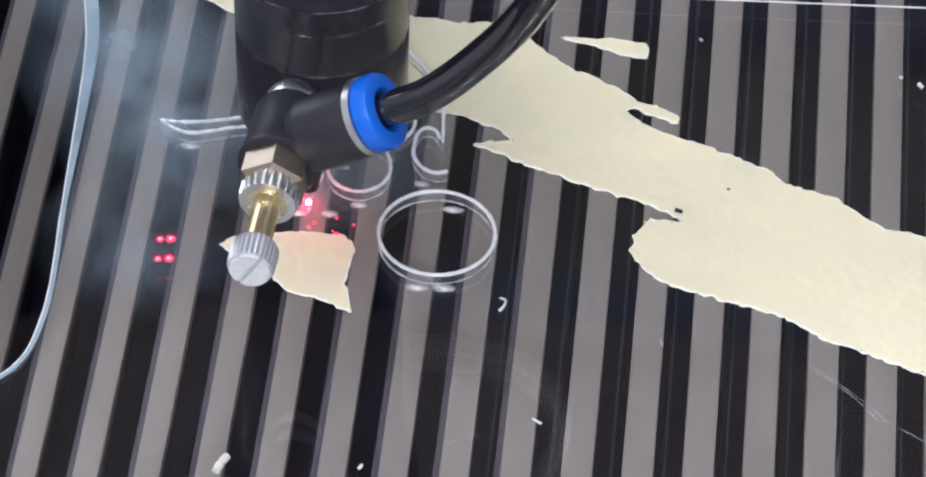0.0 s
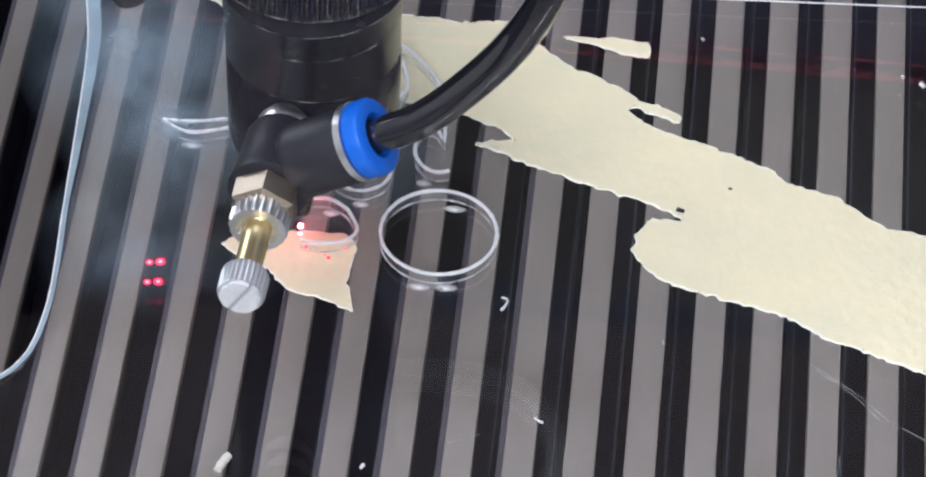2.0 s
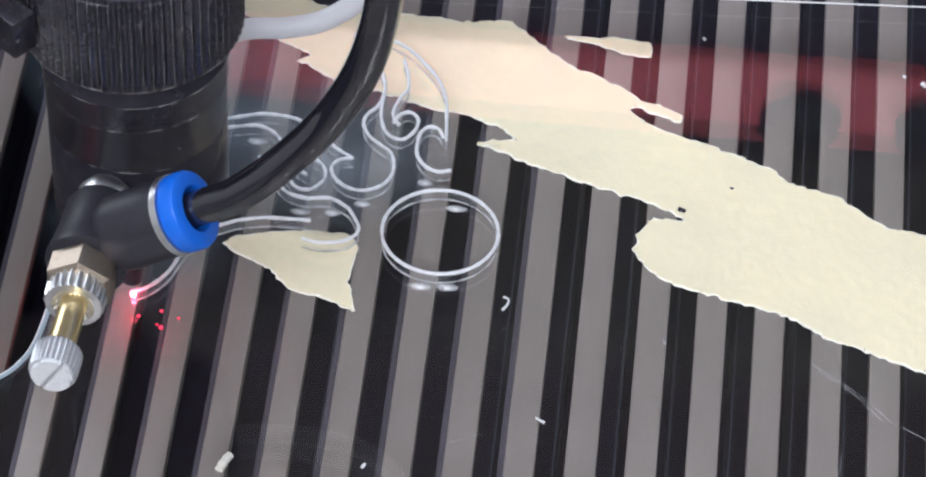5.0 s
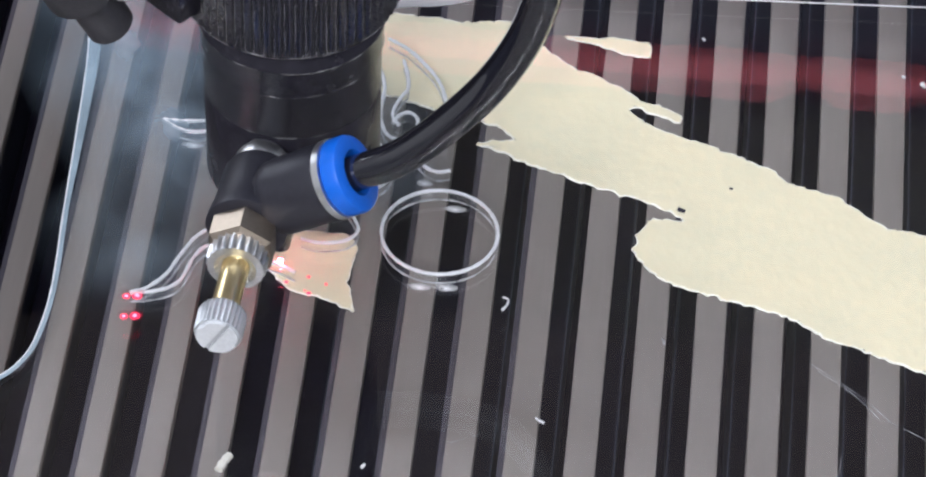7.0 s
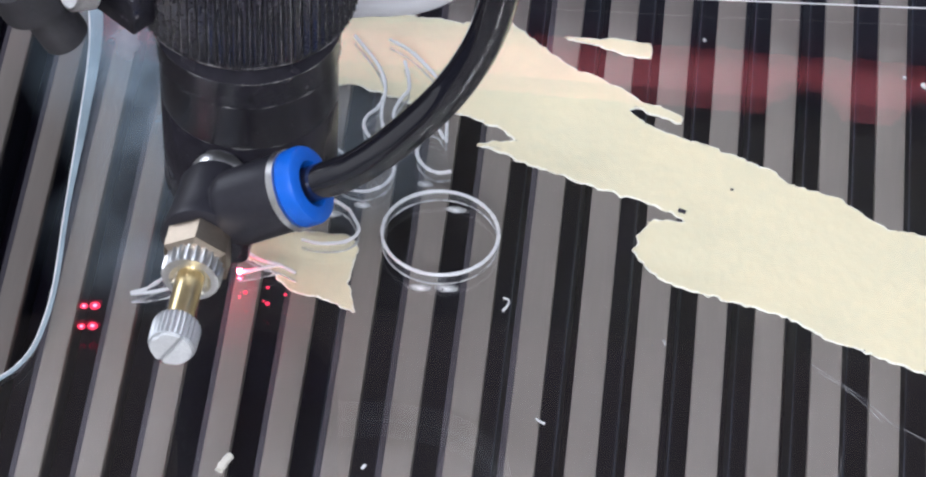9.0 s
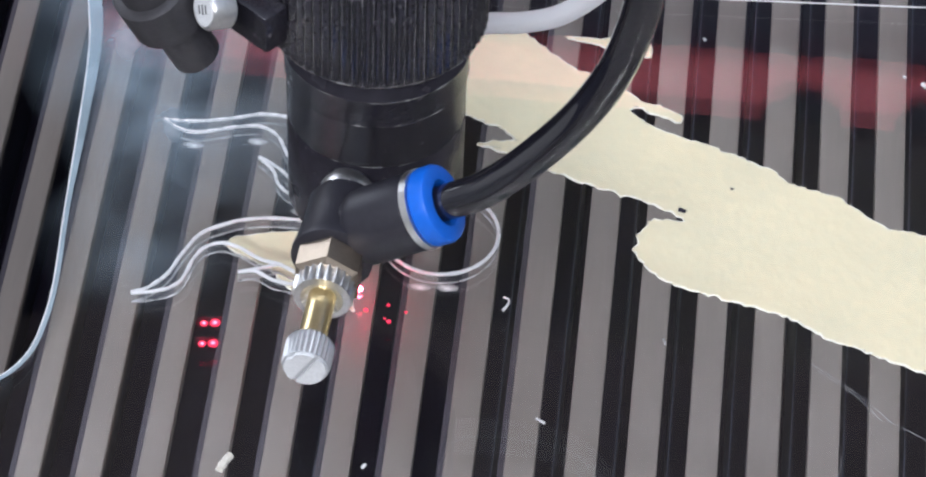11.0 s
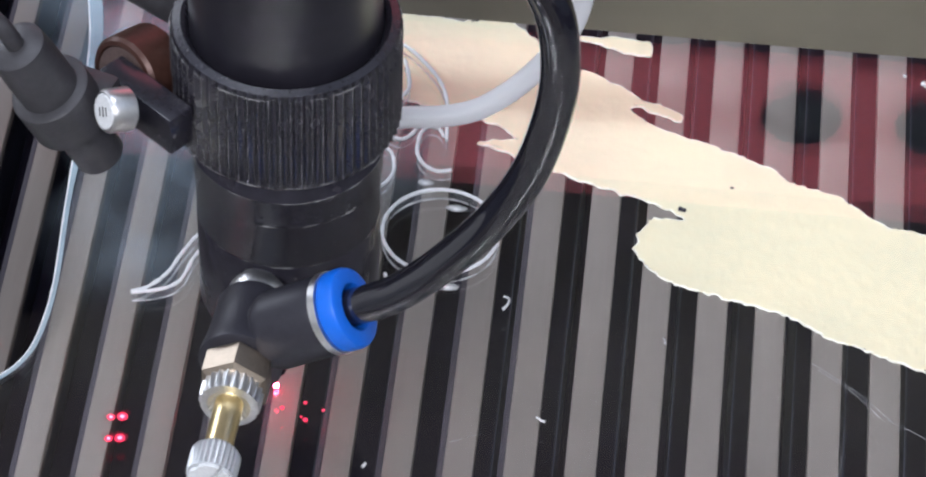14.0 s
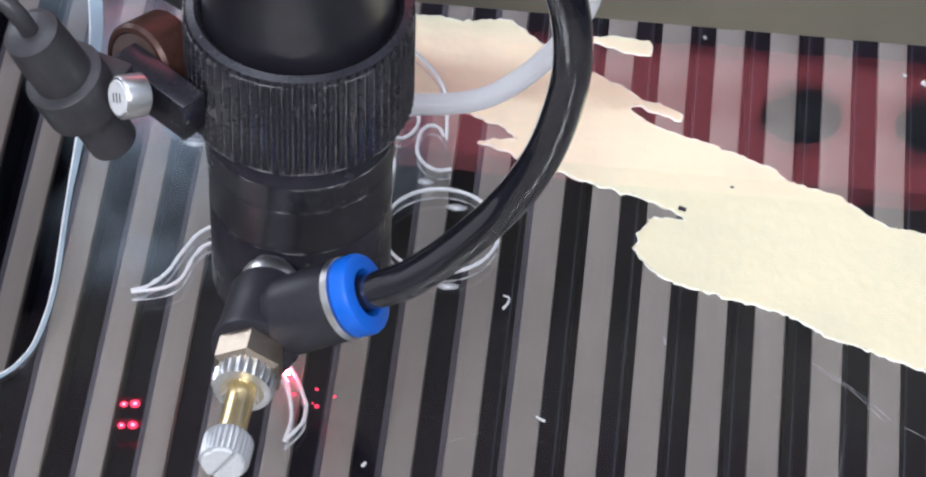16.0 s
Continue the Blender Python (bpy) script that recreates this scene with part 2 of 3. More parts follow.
def torn(outline, rough, step, seed):
    """A hand-torn edge: the outline cut into short steps and pushed about."""
    out, k = [], len(outline)
    for i in range(k):
        a, b = Vector(outline[i]), Vector(outline[(i + 1) % k])
        n = max(1, int((b - a).length / step))
        normal = Vector((-(b - a).y, (b - a).x)).normalized()
        for j in range(n):
            p = a.lerp(b, j / n)
            w = noise.noise((p.x * 0.5 + seed, p.y * 0.5, 0)) + 0.6 * noise.noise((p.x * 1.7, p.y * 1.7 + seed, 3))
            w += 0.7 * noise.noise((p.x * 3.3, p.y * 3.3 + seed, 5))
            out.append(tuple(p + normal * (w * rough if n > 1 or i % 2 else 0)))
    return out


# ---- workshop round the machine ----
def wall(name, size, at, mat, label):
    bm = block(size, Matrix.Translation(at), 0)
    return tagged(part(name, bm, mat, None, label, False), category="wall", kind="structure")


wall("floor", (3060, 3920, 40), (250, 0, -920), PLASTER, "plain grey workshop floor under the machine")
# north wall is unseen, raised and browned to dim the sheet's reflection
wall("wall_north", (3000, 60, 4400), (250, 1930, 1300), TAN_WALL, "unseen high brown wall, added to dim the mirrored sky")
wall("wall_south", (3000, 60, 2600), (250, -1930, 400), PLASTER, "plain pale painted workshop wall")
wall("wall_east", (60, 3920, 2600), (1780, 0, 400), PLASTER, "plain pale painted workshop wall")


def build_window_wall():
    """West wall with one window opening, 1.1 m wide and 0.9 m high."""
    bm = block((60, 2570, 2600), Matrix.Translation((-1250, -635, 400)), 0)
    block((60, 170, 2600), Matrix.Translation((-1250, 1835, 400)), 0, bm)
    block((60, 1100, 1170), Matrix.Translation((-1250, 1200, -315)), 0, bm)
    block((60, 1100, 530), Matrix.Translation((-1250, 1200, 1435)), 0, bm)
    tagged(part("wall_west", bm, PLASTER, None, "plain pale painted workshop wall with a window", False), category="wall", kind="structure")
    win = thing("window_1", "white framed window in the workshop wall", "window", kind="structure")
    for y in (675, 1725):
        part("window_frame", block((40, 50, 900), Matrix.Translation((-1252, y, 720)), 3), KERF, win)
    for z in (295, 1145):
        part("window_frame", block((40, 1000, 50), Matrix.Translation((-1252, 1200, z)), 3), KERF, win)


build_window_wall()


def build_fill_fixture(eye, aim_at, w, d, drop):
    lamp = thing("fill_fixture", "added long grey strip lamp on a steel rod, out of view", "lamp", "workshop lamps")
    lamp.matrix_world = look(eye, aim_at)
    part("housing", block((w * 1000 + 30, d * 1000 + 30, 24), Matrix.Translation((0, 0, 16)), 3), CASE, lamp)
    up = lamp.matrix_world.to_3x3().inverted() @ Vector((0, 0, 1))
    part("rod", sweep([Vector((0, 0, 24)), Vector((0, 0, 24)) + up * drop], 6, 12), CASE, lamp)
    return lamp


# unseen beams and housings, added to carry the two fill lamps
for y in (-1000, 20):
    wall("lamp_beam", (3000, 60, 80), (250, y, 1740), CASE, "added dark steel beam that carries a strip lamp")
build_fill_fixture((-0.15, -1.0, 1.0), (0, 0, 0), 1.0, 0.16, 690)
build_fill_fixture((-0.34, 0.02, 1.45), (0, 0, 0), 0.10, 1.2, 240)

SKEW = -4.0
TURN = pose(0, 0, 0, 0, 0, SKEW)


def build_case():
    case = thing("machine_case", "dark grey sheet metal laser cutter case", "machine")
    case.matrix_world = TURN
    part("rear_panel", block((600, 6, 1200), Matrix.Translation((80, 303, -259)), 1), CASE, case)
    part("side_panel", block((6, 700, 940), Matrix.Translation((-223, -50, -430)), 1), CASE, case)
    part("side_panel", block((6, 700, 940), Matrix.Translation((383, -50, -430)), 1), CASE, case)
    part("front_panel", block((600, 6, 860), Matrix.Translation((80, -403, -470)), 1), CASE, case)
    lamp = part("red_panel", block((420, 3, 78), Matrix.Translation((70, 298, 268)), 0.5), RED_PANEL, case,
                "glowing red panel with dark round grilles", False)
    for x in (69.5, 106, 142.5):
        part("grille", lathe([(11, 0), (11, 2), (9.5, 2.6), (9.0, 1.6)], 32, (x, 296.4, 247), (0, -1, 0)), DARK_LENS, lamp)
    return case


build_case()


# ---- slatted bed ----
def build_bed():
    bed = thing("slat_bed", "cutting bed of parallel grey aluminium slats over a dark tray", "machine bed")
    bed.matrix_world = TURN
    part("tray", block((596, 700, 3), Matrix.Translation((80, -50, -46)), 0.5), TRAY, bed, "sooty black tray under the slats", False)
    part("cross_rail", block((596, 12, 24), Matrix.Translation((80, 280, -32)), 0.5), ALU, bed)
    part("cross_rail", block((596, 12, 24), Matrix.Translation((80, -380, -32)), 0.5), ALU, bed)
    fin = None
    for k in range(-19, 15):
        left = 11.55 + 9.75 * k
        wide = max(3.4, min(4.65, 4.5 + 0.13 * k))
        wide += 0.45
        bm = block((wide, 690, 3), Matrix.Translation((wide / 2 - 0.45, -50, -6.1)), 0.25)
        a = part("slat", bm, ALU, bed)
        if fin is None:
            b = part("fin", block((0.35, 690, 24), Matrix.Translation((0, -50, -32)), 0), FIN, bed, "", False)
            fin = b.data
        else:
            b = new("fin", fin)
            b.parent = bed
        a.location = (left * MM, 0, 0)
        # added strip repeats the grey band left of the slats, no known part
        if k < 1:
            part("slat_strip", block((1.3, 690, 1.4), Matrix.Translation((-0.85, -50, -6.3)), 0.1), SIDE_STRIP, a, "added dark grey strip along the slat's left side")
        b.location = ((left + 7.0 + 0.5 * math.sin(k * 2.1)) * MM, 0, 0)
    return bed


build_bed()

# ---- acrylic sheet ----
THICK = 4.0
EDGE_LINE = [(-72.1, 78.8), (-70.0, 65.9), (-68.9, 56.4), (-67.6, 44.1), (-67.6, 26.0), (-68.0, 4.3), (-68.2, -13.7),
             (-69.2, -23.2), (-71.0, -29.9), (-74.8, -35.0), (-81.1, -38.8), (-95.0, -42.6)]
edge_curve = [(p.x, p.y) for p in spline([(x, y, 0) for x, y in EDGE_LINE], 6)]
outline = edge_curve + [(-150, -46), (-150, -200), (200, -200), (200, 140), (-74, 140)]
sheet = part("acrylic_sheet", slab(outline, -THICK, 0), ACRYLIC, None, "", False)
tagged(sheet, "clear acrylic sheet with laser-cut scrolls lying on slats", "acrylic sheet")
sheet.visible_shadow = False
rim = [Vector((x, y, 0)) for x, y in edge_curve]


def veil(outline, z):
    """One thin coat, a single face."""
    bm = bmesh.new()
    f = bm.faces.new([bm.verts.new((x, y, z)) for x, y in outline])
    f.normal_update()
    bmesh.ops.triangulate(bm, faces=[f])
    return bm


def ribbon(path, z0, z1, thick, bm=None):
    """An upright strip along a path."""
    bm = bm or bmesh.new()
    rings, k = [], len(path)
    for i, p in enumerate(path):
        d = (path[min(i + 1, k - 1)] - path[max(i - 1, 0)]).normalized()
        s = Vector((-d.y, d.x, 0)) * thick * 0.5
        rings.append([bm.verts.new((q.x, q.y, z)) for q, z in ((p - s, z0), (p + s, z0), (p + s, z1), (p - s, z1))])
    for a, b in zip(rings, rings[1:]):
        for j in range(4):
            bm.faces.new((a[j], a[(j + 1) % 4], b[(j + 1) % 4], b[j]))
    bm.faces.new(rings[0])
    bm.faces.new(rings[-1])
    return bm


off = Vector((-0.1, 0, 0))
band = bmesh.new()
inner, outer = [], []
for i, p in enumerate(rim):
    d = (rim[min(i + 1, len(rim) - 1)] - rim[max(i - 1, 0)]).normalized()
    w = 0.7 + 1.6 * max(0.0, min(1.0, (p.y - 5) / 45))
    inner.append(band.verts.new(p + Vector((-d.y, d.x, 0)) * w + Vector((0, 0, 0.16))))
    outer.append(band.verts.new(p + Vector((0, 0, 0.16))))
for i in range(len(rim) - 1):
    band.faces.new((outer[i], outer[i + 1], inner[i + 1], inner[i]))
solid = bmesh.ops.extrude_face_region(band, geom=list(band.faces))
bmesh.ops.translate(band, verts=[v for v in solid["geom"] if isinstance(v, bmesh.types.BMVert)], vec=(0, 0, 0.05))
part("polished_edge", band, EDGE, sheet, "bluish polished edge of the sheet", False)
part("edge_glint", sweep([p + off + Vector((0, 0, 0.02)) for p in rim], 0.22, 8, wobble=0.4), KERF, sheet)
part("edge_glint", sweep([Vector((x, y, 0.02)) for x, y in ((199, 58.2), (82, 62.2), (47, 62.5), (-20, 63.7))], 0.16, 8), KERF, sheet)

# warm wall reflection and bluish haze painted as thin veils, then scratches
mirror_line = [(-150, -48), (-68, -20), (-30, -16.4), (6, -19), (77, -24.4), (150, -29), (150, -180), (-150, -180)]
part("mirror_patch", veil(mirror_line, 0.3), MIRROR_VEIL, sheet, "faint warm reflection painted as a veil on the sheet", False)


def blot(cx, cy, rx, ry, seed):
    pts = []
    for i in range(40):
        a = 2 * math.pi * i / 40
        r = 1 + 0.35 * noise.noise((math.cos(a) * 1.3 + seed, math.sin(a) * 1.3, seed))
        pts.append((cx + rx * r * math.cos(a), cy + ry * r * math.sin(a)))
    return pts


# bluish reflection at left and haze between the scrolls, painted as veils
for cx, cy, rx, ry, mat in ((-52, 30, 20, 34, HAZE_VEIL), (-62, 50, 20, 34, HAZE_VEIL), (-55, -2, 18, 20, HAZE_SMALL),
                            (-25, 20, 24, 22, HAZE_MID)):
    stain = part("haze_patch", veil(blot(0, 0, rx, ry, 1), 0.4), mat, sheet, "faint bluish haze painted over the sheet", False)
    stain.location = mm(cx, cy, 0.08 * cy / 60 + 0.04 * cx / 60)

SCRATCHES = (((58, -26), (72, -40)), ((59, -27.5), (69, -38)), ((70, -38), (80, -46)), ((62, -46), (60.5, -52)),
             ((2.5, 22), (6, 22)), ((-1, -46), (4, -44)))
for (x0, y0), (x1, y1) in SCRATCHES:
    path = spline([(x0, y0, 0.1), ((x0 + x1) / 2 + 0.6, (y0 + y1) / 2 + 0.4, 0.1), (x1, y1, 0.1)], 6)
    part("scratch", sweep(path, 0.045, 6), KERF_LOW, sheet)

# ---- cut lines: bead of frosted edge above, fainter one below, veil between ----
CUTS_DONE = {
    "flame_upper": [(-52.9, 26.3), (-49.5, 26.0), (-45.4, 26.3), (-40.3, 27.3), (-36.3, 28.3), (-32.1, 28.0), (-29.0, 26.9),
                    (-25.7, 23.9), (-22.7, 20.6), (-19.6, 18.1)],
    "flame_lower": [(-52.9, 26.3), (-50.4, 24.3), (-47.3, 23.3), (-43.2, 24.2), (-40.2, 25.0), (-36.1, 25.3), (-32.9, 23.0),
                    (-31.1, 18.7), (-29.3, 15.4)],
    "small_scroll": [(-35.8, 17.7), (-33.3, 16.0), (-31.1, 13.8), (-29.1, 10.7), (-26.5, 10.3), (-24.3, 12.8), (-24.5, 15.7),
                     (-26.4, 17.8), (-28.2, 17.4), (-29.1, 15.3), (-27.4, 13.8)],
    "wave": [(-35.8, 17.7), (-33.2, 14.5), (-32.2, 11.4), (-30.0, 9.0), (-26.9, 8.0)],
    "tall_scroll": [(-19.6, 18.1), (-21.8, 17.7), (-23.2, 15.7), (-22.3, 12.9), (-20.0, 10.9), (-16.9, 10.5), (-13.9, 12.3),
                    (-12.5, 15.6), (-13.0, 19.6), (-14.8, 21.5), (-17.0, 23.8), (-18.1, 26.7), (-17.5, 29.2), (-15.7, 31.5),
                    (-14.7, 36.1), (-16.2, 42.1), (-20.7, 49.5)],
    "curl": [(-15.0, 33.8), (-15.1, 28.6), (-13.9, 24.5), (-11.3, 23.2), (-9.3, 25.2), (-8.6, 28.2), (-10.0, 30.0),
             (-11.9, 29.3), (-12.9, 27.2)],
    "hook": [(-4.1, 24.0), (-5.0, 26.1), (-6.8, 26.5), (-8.2, 24.5), (-8.6, 20.1), (-7.2, 17.0), (-4.9, 15.6), (-2.6, 16.0)],
    "crest": [(-3.6, 23.3), (-3.7, 31.3), (-4.0, 34.2), (-4.8, 37.2), (-6.2, 40.1), (-8.8, 43.8), (-11.2, 46.5), (-14.4, 48.8)],
    "inner_curl": [(-11.6, 43.4), (-10.8, 39.9), (-10.6, 36.1), (-11.8, 33.8), (-12.9, 30.8), (-12.9, 28.6), (-11.9, 26.8)],
}
# time at which the beam has passed, and the stretch that it leaves
CUTS_NEW = (
    (0.1, [(-26.9, 8.0), (-22.9, 8.2), (-19.7, 5.9)]),
    (0.8, [(-19.7, 5.9), (-17.9, 1.8), (-18.4, -0.3)]),
    (1.3, [(-18.4, -0.3), (-20.4, -1.8), (-24.4, -2.3), (-27.4, -1.5)]),
    (2.9, [(-26.1, 2.8), (-33.7, 3.1), (-38.7, 2.2)]),
    (3.3, [(-38.7, 2.2), (-43.5, -0.2), (-45.6, -2.4)]),
    (3.8, [(-45.6, -2.4), (-46.6, -4.4), (-48.0, -7.3)]),
    (4.3, [(-48.0, -7.3), (-49.2, -10.2), (-50.6, -12.2)]),
    (4.7, [(-50.6, -12.2), (-52.7, -14.2), (-55.2, -15.4)]),
    (5.2, [(-55.2, -15.4), (-52.1, -15.0), (-49.4, -14.2)]),
    (5.6, [(-49.4, -14.2), (-47.1, -12.1), (-45.5, -7.2)]),
    (6.1, [(-45.5, -7.2), (-43.7, -4.3), (-40.8, -3.1), (-37.7, -4.1)]),
    (6.5, [(-37.7, -4.1), (-34.1, -6.6), (-31.0, -7.6), (-28.0, -9.4)]),
    (8.7, [(-31.0, -7.6), (-34.6, -8.9), (-37.7, -9.8)]),
    (9.6, [(-37.7, -9.8), (-34.9, -9.4), (-31.8, -11.3), (-28.8, -12.1)]),
    (10.2, [(-28.8, -12.1), (-25.9, -11.4), (-23.2, -9.7)]),
    (11.4, [(-13.1, -9.1), (-12.5, -12.4), (-13.8, -15.9)]),
    (11.9, [(-13.8, -15.9), (-17.7, -17.1), (-20.1, -17.1)]),
    (12.4, [(-20.1, -17.1), (-23.1, -17.0), (-25.5, -18.5)]),
    (12.8, [(-25.5, -18.5), (-26.3, -19.6), (-26.8, -20.9)]),
    (14.2, [(-27.7, -31.1), (-26.0, -34.9), (-24.6, -39.4)]),
    (14.7, [(-24.6, -39.4), (-25.1, -43.2), (-27.7, -47.1)]),
    (15.2, [(-27.7, -47.1), (-26.9, -42.3), (-27.3, -38.2)]),
    (15.7, [(-27.3, -38.2), (-28.0, -35.0), (-29.0, -32.1)]),
)


def cut_line(pts, closed=False):
    path = spline([(x, y, 0.0) for x, y in pts], 7, closed)
    line = part("cut_line", sweep([p + Vector((0, 0, 0.14)) for p in path], 0.34, 8, closed, wobble=0.35), KERF, sheet,
                "white frosted laser cut line")
    low = [p + Vector((0, 0, -THICK + 0.3)) for p in path]
    part("lower_edge", sweep(low, 0.2, 6, closed, wobble=0.5), KERF_LOW, line)
    wall_path = path + ([path[0]] if closed else [])
    part("cut_wall", ribbon(wall_path, -THICK + 0.3, -0.2, 0.12), KERF_WALL, line)
    return line


for pts in CUTS_DONE.values():
    cut_line(pts)
RING = [(-4.0 + 9.9 * math.cos(2 * math.pi * i / 24), 1.2 + 9.9 * math.sin(2 * math.pi * i / 24)) for i in range(24)]
cut_line(RING, True)
new_cuts = [(t, cut_line(pts)) for t, pts in CUTS_NEW]

# short bright glints at the foot of the cuts, where the walls face the lamps
for cx, cy, w in ((-47.5, 20.6, 3.2), (-36.5, 22.0, 2.4), (-17.5, 7.6, 1.8), (-28, 5.2, 2.4), (-22.6, 5.2, 1.6), (-7, -11.4, 4.4),
                  (-2.5, -11.4, 3.0), (-1.5, 7.2, 2.6), (-7.0, 13.2, 1.6)):
    g = part("foot_glint", veil(blot(0, 0, w * 0.8, 0.9, cx), 0), FOOT, sheet, "", False)
    g.location = mm(cx, cy + 1.6, -THICK + 0.5)

# ---- masking paper left under the sheet ----
PAPER_TOP = [(-49.1, 61.6), (-34.2, 63.0), (-25.4, 59.2), (-10.4, 57.9), (-1.8, 56.7), (7.0, 57.2), (13.2, 51.0), (17.5, 46.5),
             (22.8, 43.7), (28.0, 40.2), (30.6, 37.8), (34.3, 36.7), (38.4, 33.9), (37.4, 32.7), (33.2, 34.1), (29.6, 36.2),
             (28.5, 35.3), (31.1, 32.5), (35.2, 29.6), (42.5, 27.2), (52.6, 21.8), (56.6, 18.4), (64.7, 15.2), (72.5, 8.4),
             (79.3, 6.6), (88.3, 1.8)]
PAPER_FOOT = [(86.1, -29.3), (77.4, -25.0), (70.9, -22.4), (68.0, -20.7), (61.3, -18.2), (56.5, -14.4), (50.6, -11.6),
              (40.7, -8.7), (34.8, -6.4), (30.8, -2.7), (28.8, 1.1), (29.9, 4.9), (32.4, 8.9), (37.5, 8.3), (36.0, 10.2),
              (30.9, 12.8), (23.8, 15.3), (17.7, 17.9), (11.5, 20.5), (7.3, 22.9), (1.6, 25.6), (4.2, 26.3), (8.5, 26.7),
              (6.2, 28.8), (3.0, 31.1), (-1.2, 32.6), (-6.4, 33.8), (-10.7, 35.7), (-20.2, 39.1), (-23.2, 39.4),
              (-25.9, 41.5), (-29.0, 44.3), (-30.6, 44.8), (-29.0, 46.0), (-28.6, 46.9), (-31.3, 48.2), (-34.4, 50.0), (-36.0, 52.4),
              (-37.6, 54.6), (-42.4, 57.2)]
PIECE = [(-41.3, -0.6), (-38.6, 1.1), (-34.7, 1.9), (-26.7, 3.0), (-19.6, 2.4), (-17.7, -0.6), (-18.4, -4.8), (-19.0, -8.9),
         (-17.7, -15.8), (-19.2, -15.1), (-23.8, -12.7), (-28.9, -10.9), (-32.6, -6.4), (-38.4, -3.1)]
SLIP = [(17.2, 53.5), (22.8, 52.1), (28.1, 49.7), (32.4, 49.0), (32.1, 52.5), (26.0, 53.6), (21.7, 53.1)]


def paper(name, outline, label, rough, seed, grow):
    ob = thing(name, label, "paper")
    line = torn(outline, 0.0, 0.4, seed)
    k = len(line)
    edge, inset = [], []
    for i, (x, y) in enumerate(line):
        d = (Vector(line[(i + 3) % k]) - Vector(line[i - 3])).normalized()
        w = noise.noise((x * 0.5 + seed, y * 0.5, 0)) + 0.7 * noise.noise((x * 1.6, y * 1.6 + seed, 3))
        w += 0.8 * noise.noise((x * 3.2, y * 3.2 + seed, 5))
        g = grow * max(0.1, 0.75 + 1.2 * noise.noise((x * 0.8, y * 0.8, seed)))
        edge.append((x - d.y * w * rough, y + d.x * w * rough))
        inset.append((x - d.y * (w * rough + 0.2), y + d.x * (w * rough + 0.2)))
    part("sheet_face", slab(inset, -THICK - 0.22, -THICK - 0.12), PAPER, ob, "", False)
    part("torn_fringe", sweep([Vector((x, y, -THICK - 0.3)) for x, y in inset[::2]], 0.2, 6, True, wobble=0.6), FRINGE, ob, "white torn fibres", False)
    return ob


paper("masking_paper", [*reversed(PAPER_FOOT), *reversed(PAPER_TOP)],
      "large torn strip of cream masking paper under the clear sheet", 0.55, 2.0, 0.42)
paper("paper_scrap", PIECE[::-1], "small torn scrap of cream masking paper under the sheet", 0.42, 9.0, 0.22)
paper("paper_sliver", SLIP[::-1], "narrow torn sliver of pale masking paper", 0.35, 5.0, 0.15)


# ---- crumbs on the sheet ----
def crumb(name, pts, r, mat, label, cat):
    ob = part(name, sweep(spline(pts, 6), r, 8, wobble=0.5), mat)
    return tagged(ob, label, cat)


crumb("plastic_curl", [(7.0, -13.6, 0.3), (7.9, -14.3, 0.5), (7.7, -15.6, 0.6), (6.9, -16.6, 0.3)], 0.22, KERF,
      "tiny white curl of plastic on the sheet", "crumb")
crumb("plastic_crumb", [(12.8, -40.2, 0.3), (13.4, -40.8, 0.4), (14.2, -41.2, 0.3)], 0.22, KERF, "tiny white plastic crumb on the sheet", "crumb")
crumb("plastic_crumb", [(33.6, -21.6, 0.2), (33.9, -22.2, 0.2), (33.9, -23, 0.2)], 0.16, KERF_LOW, "tiny pale plastic crumb on the sheet", "crumb")
crumb("plastic_crumb", [(41.7, 51.8, 0.2), (42.0, 51.2, 0.2)], 0.3, KERF_LOW, "tiny pale plastic crumb on the sheet", "crumb")
crumb("plastic_crumb", [(80.4, 41.8, 0.3), (80.9, 41.0, 0.3)], 0.5, KERF, "tiny white plastic crumb on the sheet", "crumb")
crumb("plastic_crumb", [(77.1, 43.7, 0.2), (77.5, 43.3, 0.2)], 0.25, KERF, "tiny white plastic crumb on the sheet", "crumb")
crumb("plastic_crumb", [(-15.0, -52.0, 0.2), (-14.5, -51.2, 0.2)], 0.25, KERF, "tiny white plastic crumb on the sheet", "crumb")
crumb("soot_speck", [(45.6, 14.1, 0.1), (46.2, 14.0, 0.1)], 0.22, TRAY, "tiny dark speck above the paper", "crumb")
crumb("soot_speck", [(36.6, 8.6, 0.15), (37.8, 8.1, 0.15)], 0.45, TRAY, "dark burnt speck beside the torn paper", "crumb")
crumb("paper_flake", [(-37.8, -53.6, 0.3), (-37.0, -51.8, 0.4), (-36.2, -50.4, 0.3)], 0.75, FRINGE, "small white paper flake on the sheet", "crumb")


# ---- laser head ----
AX = 0.85


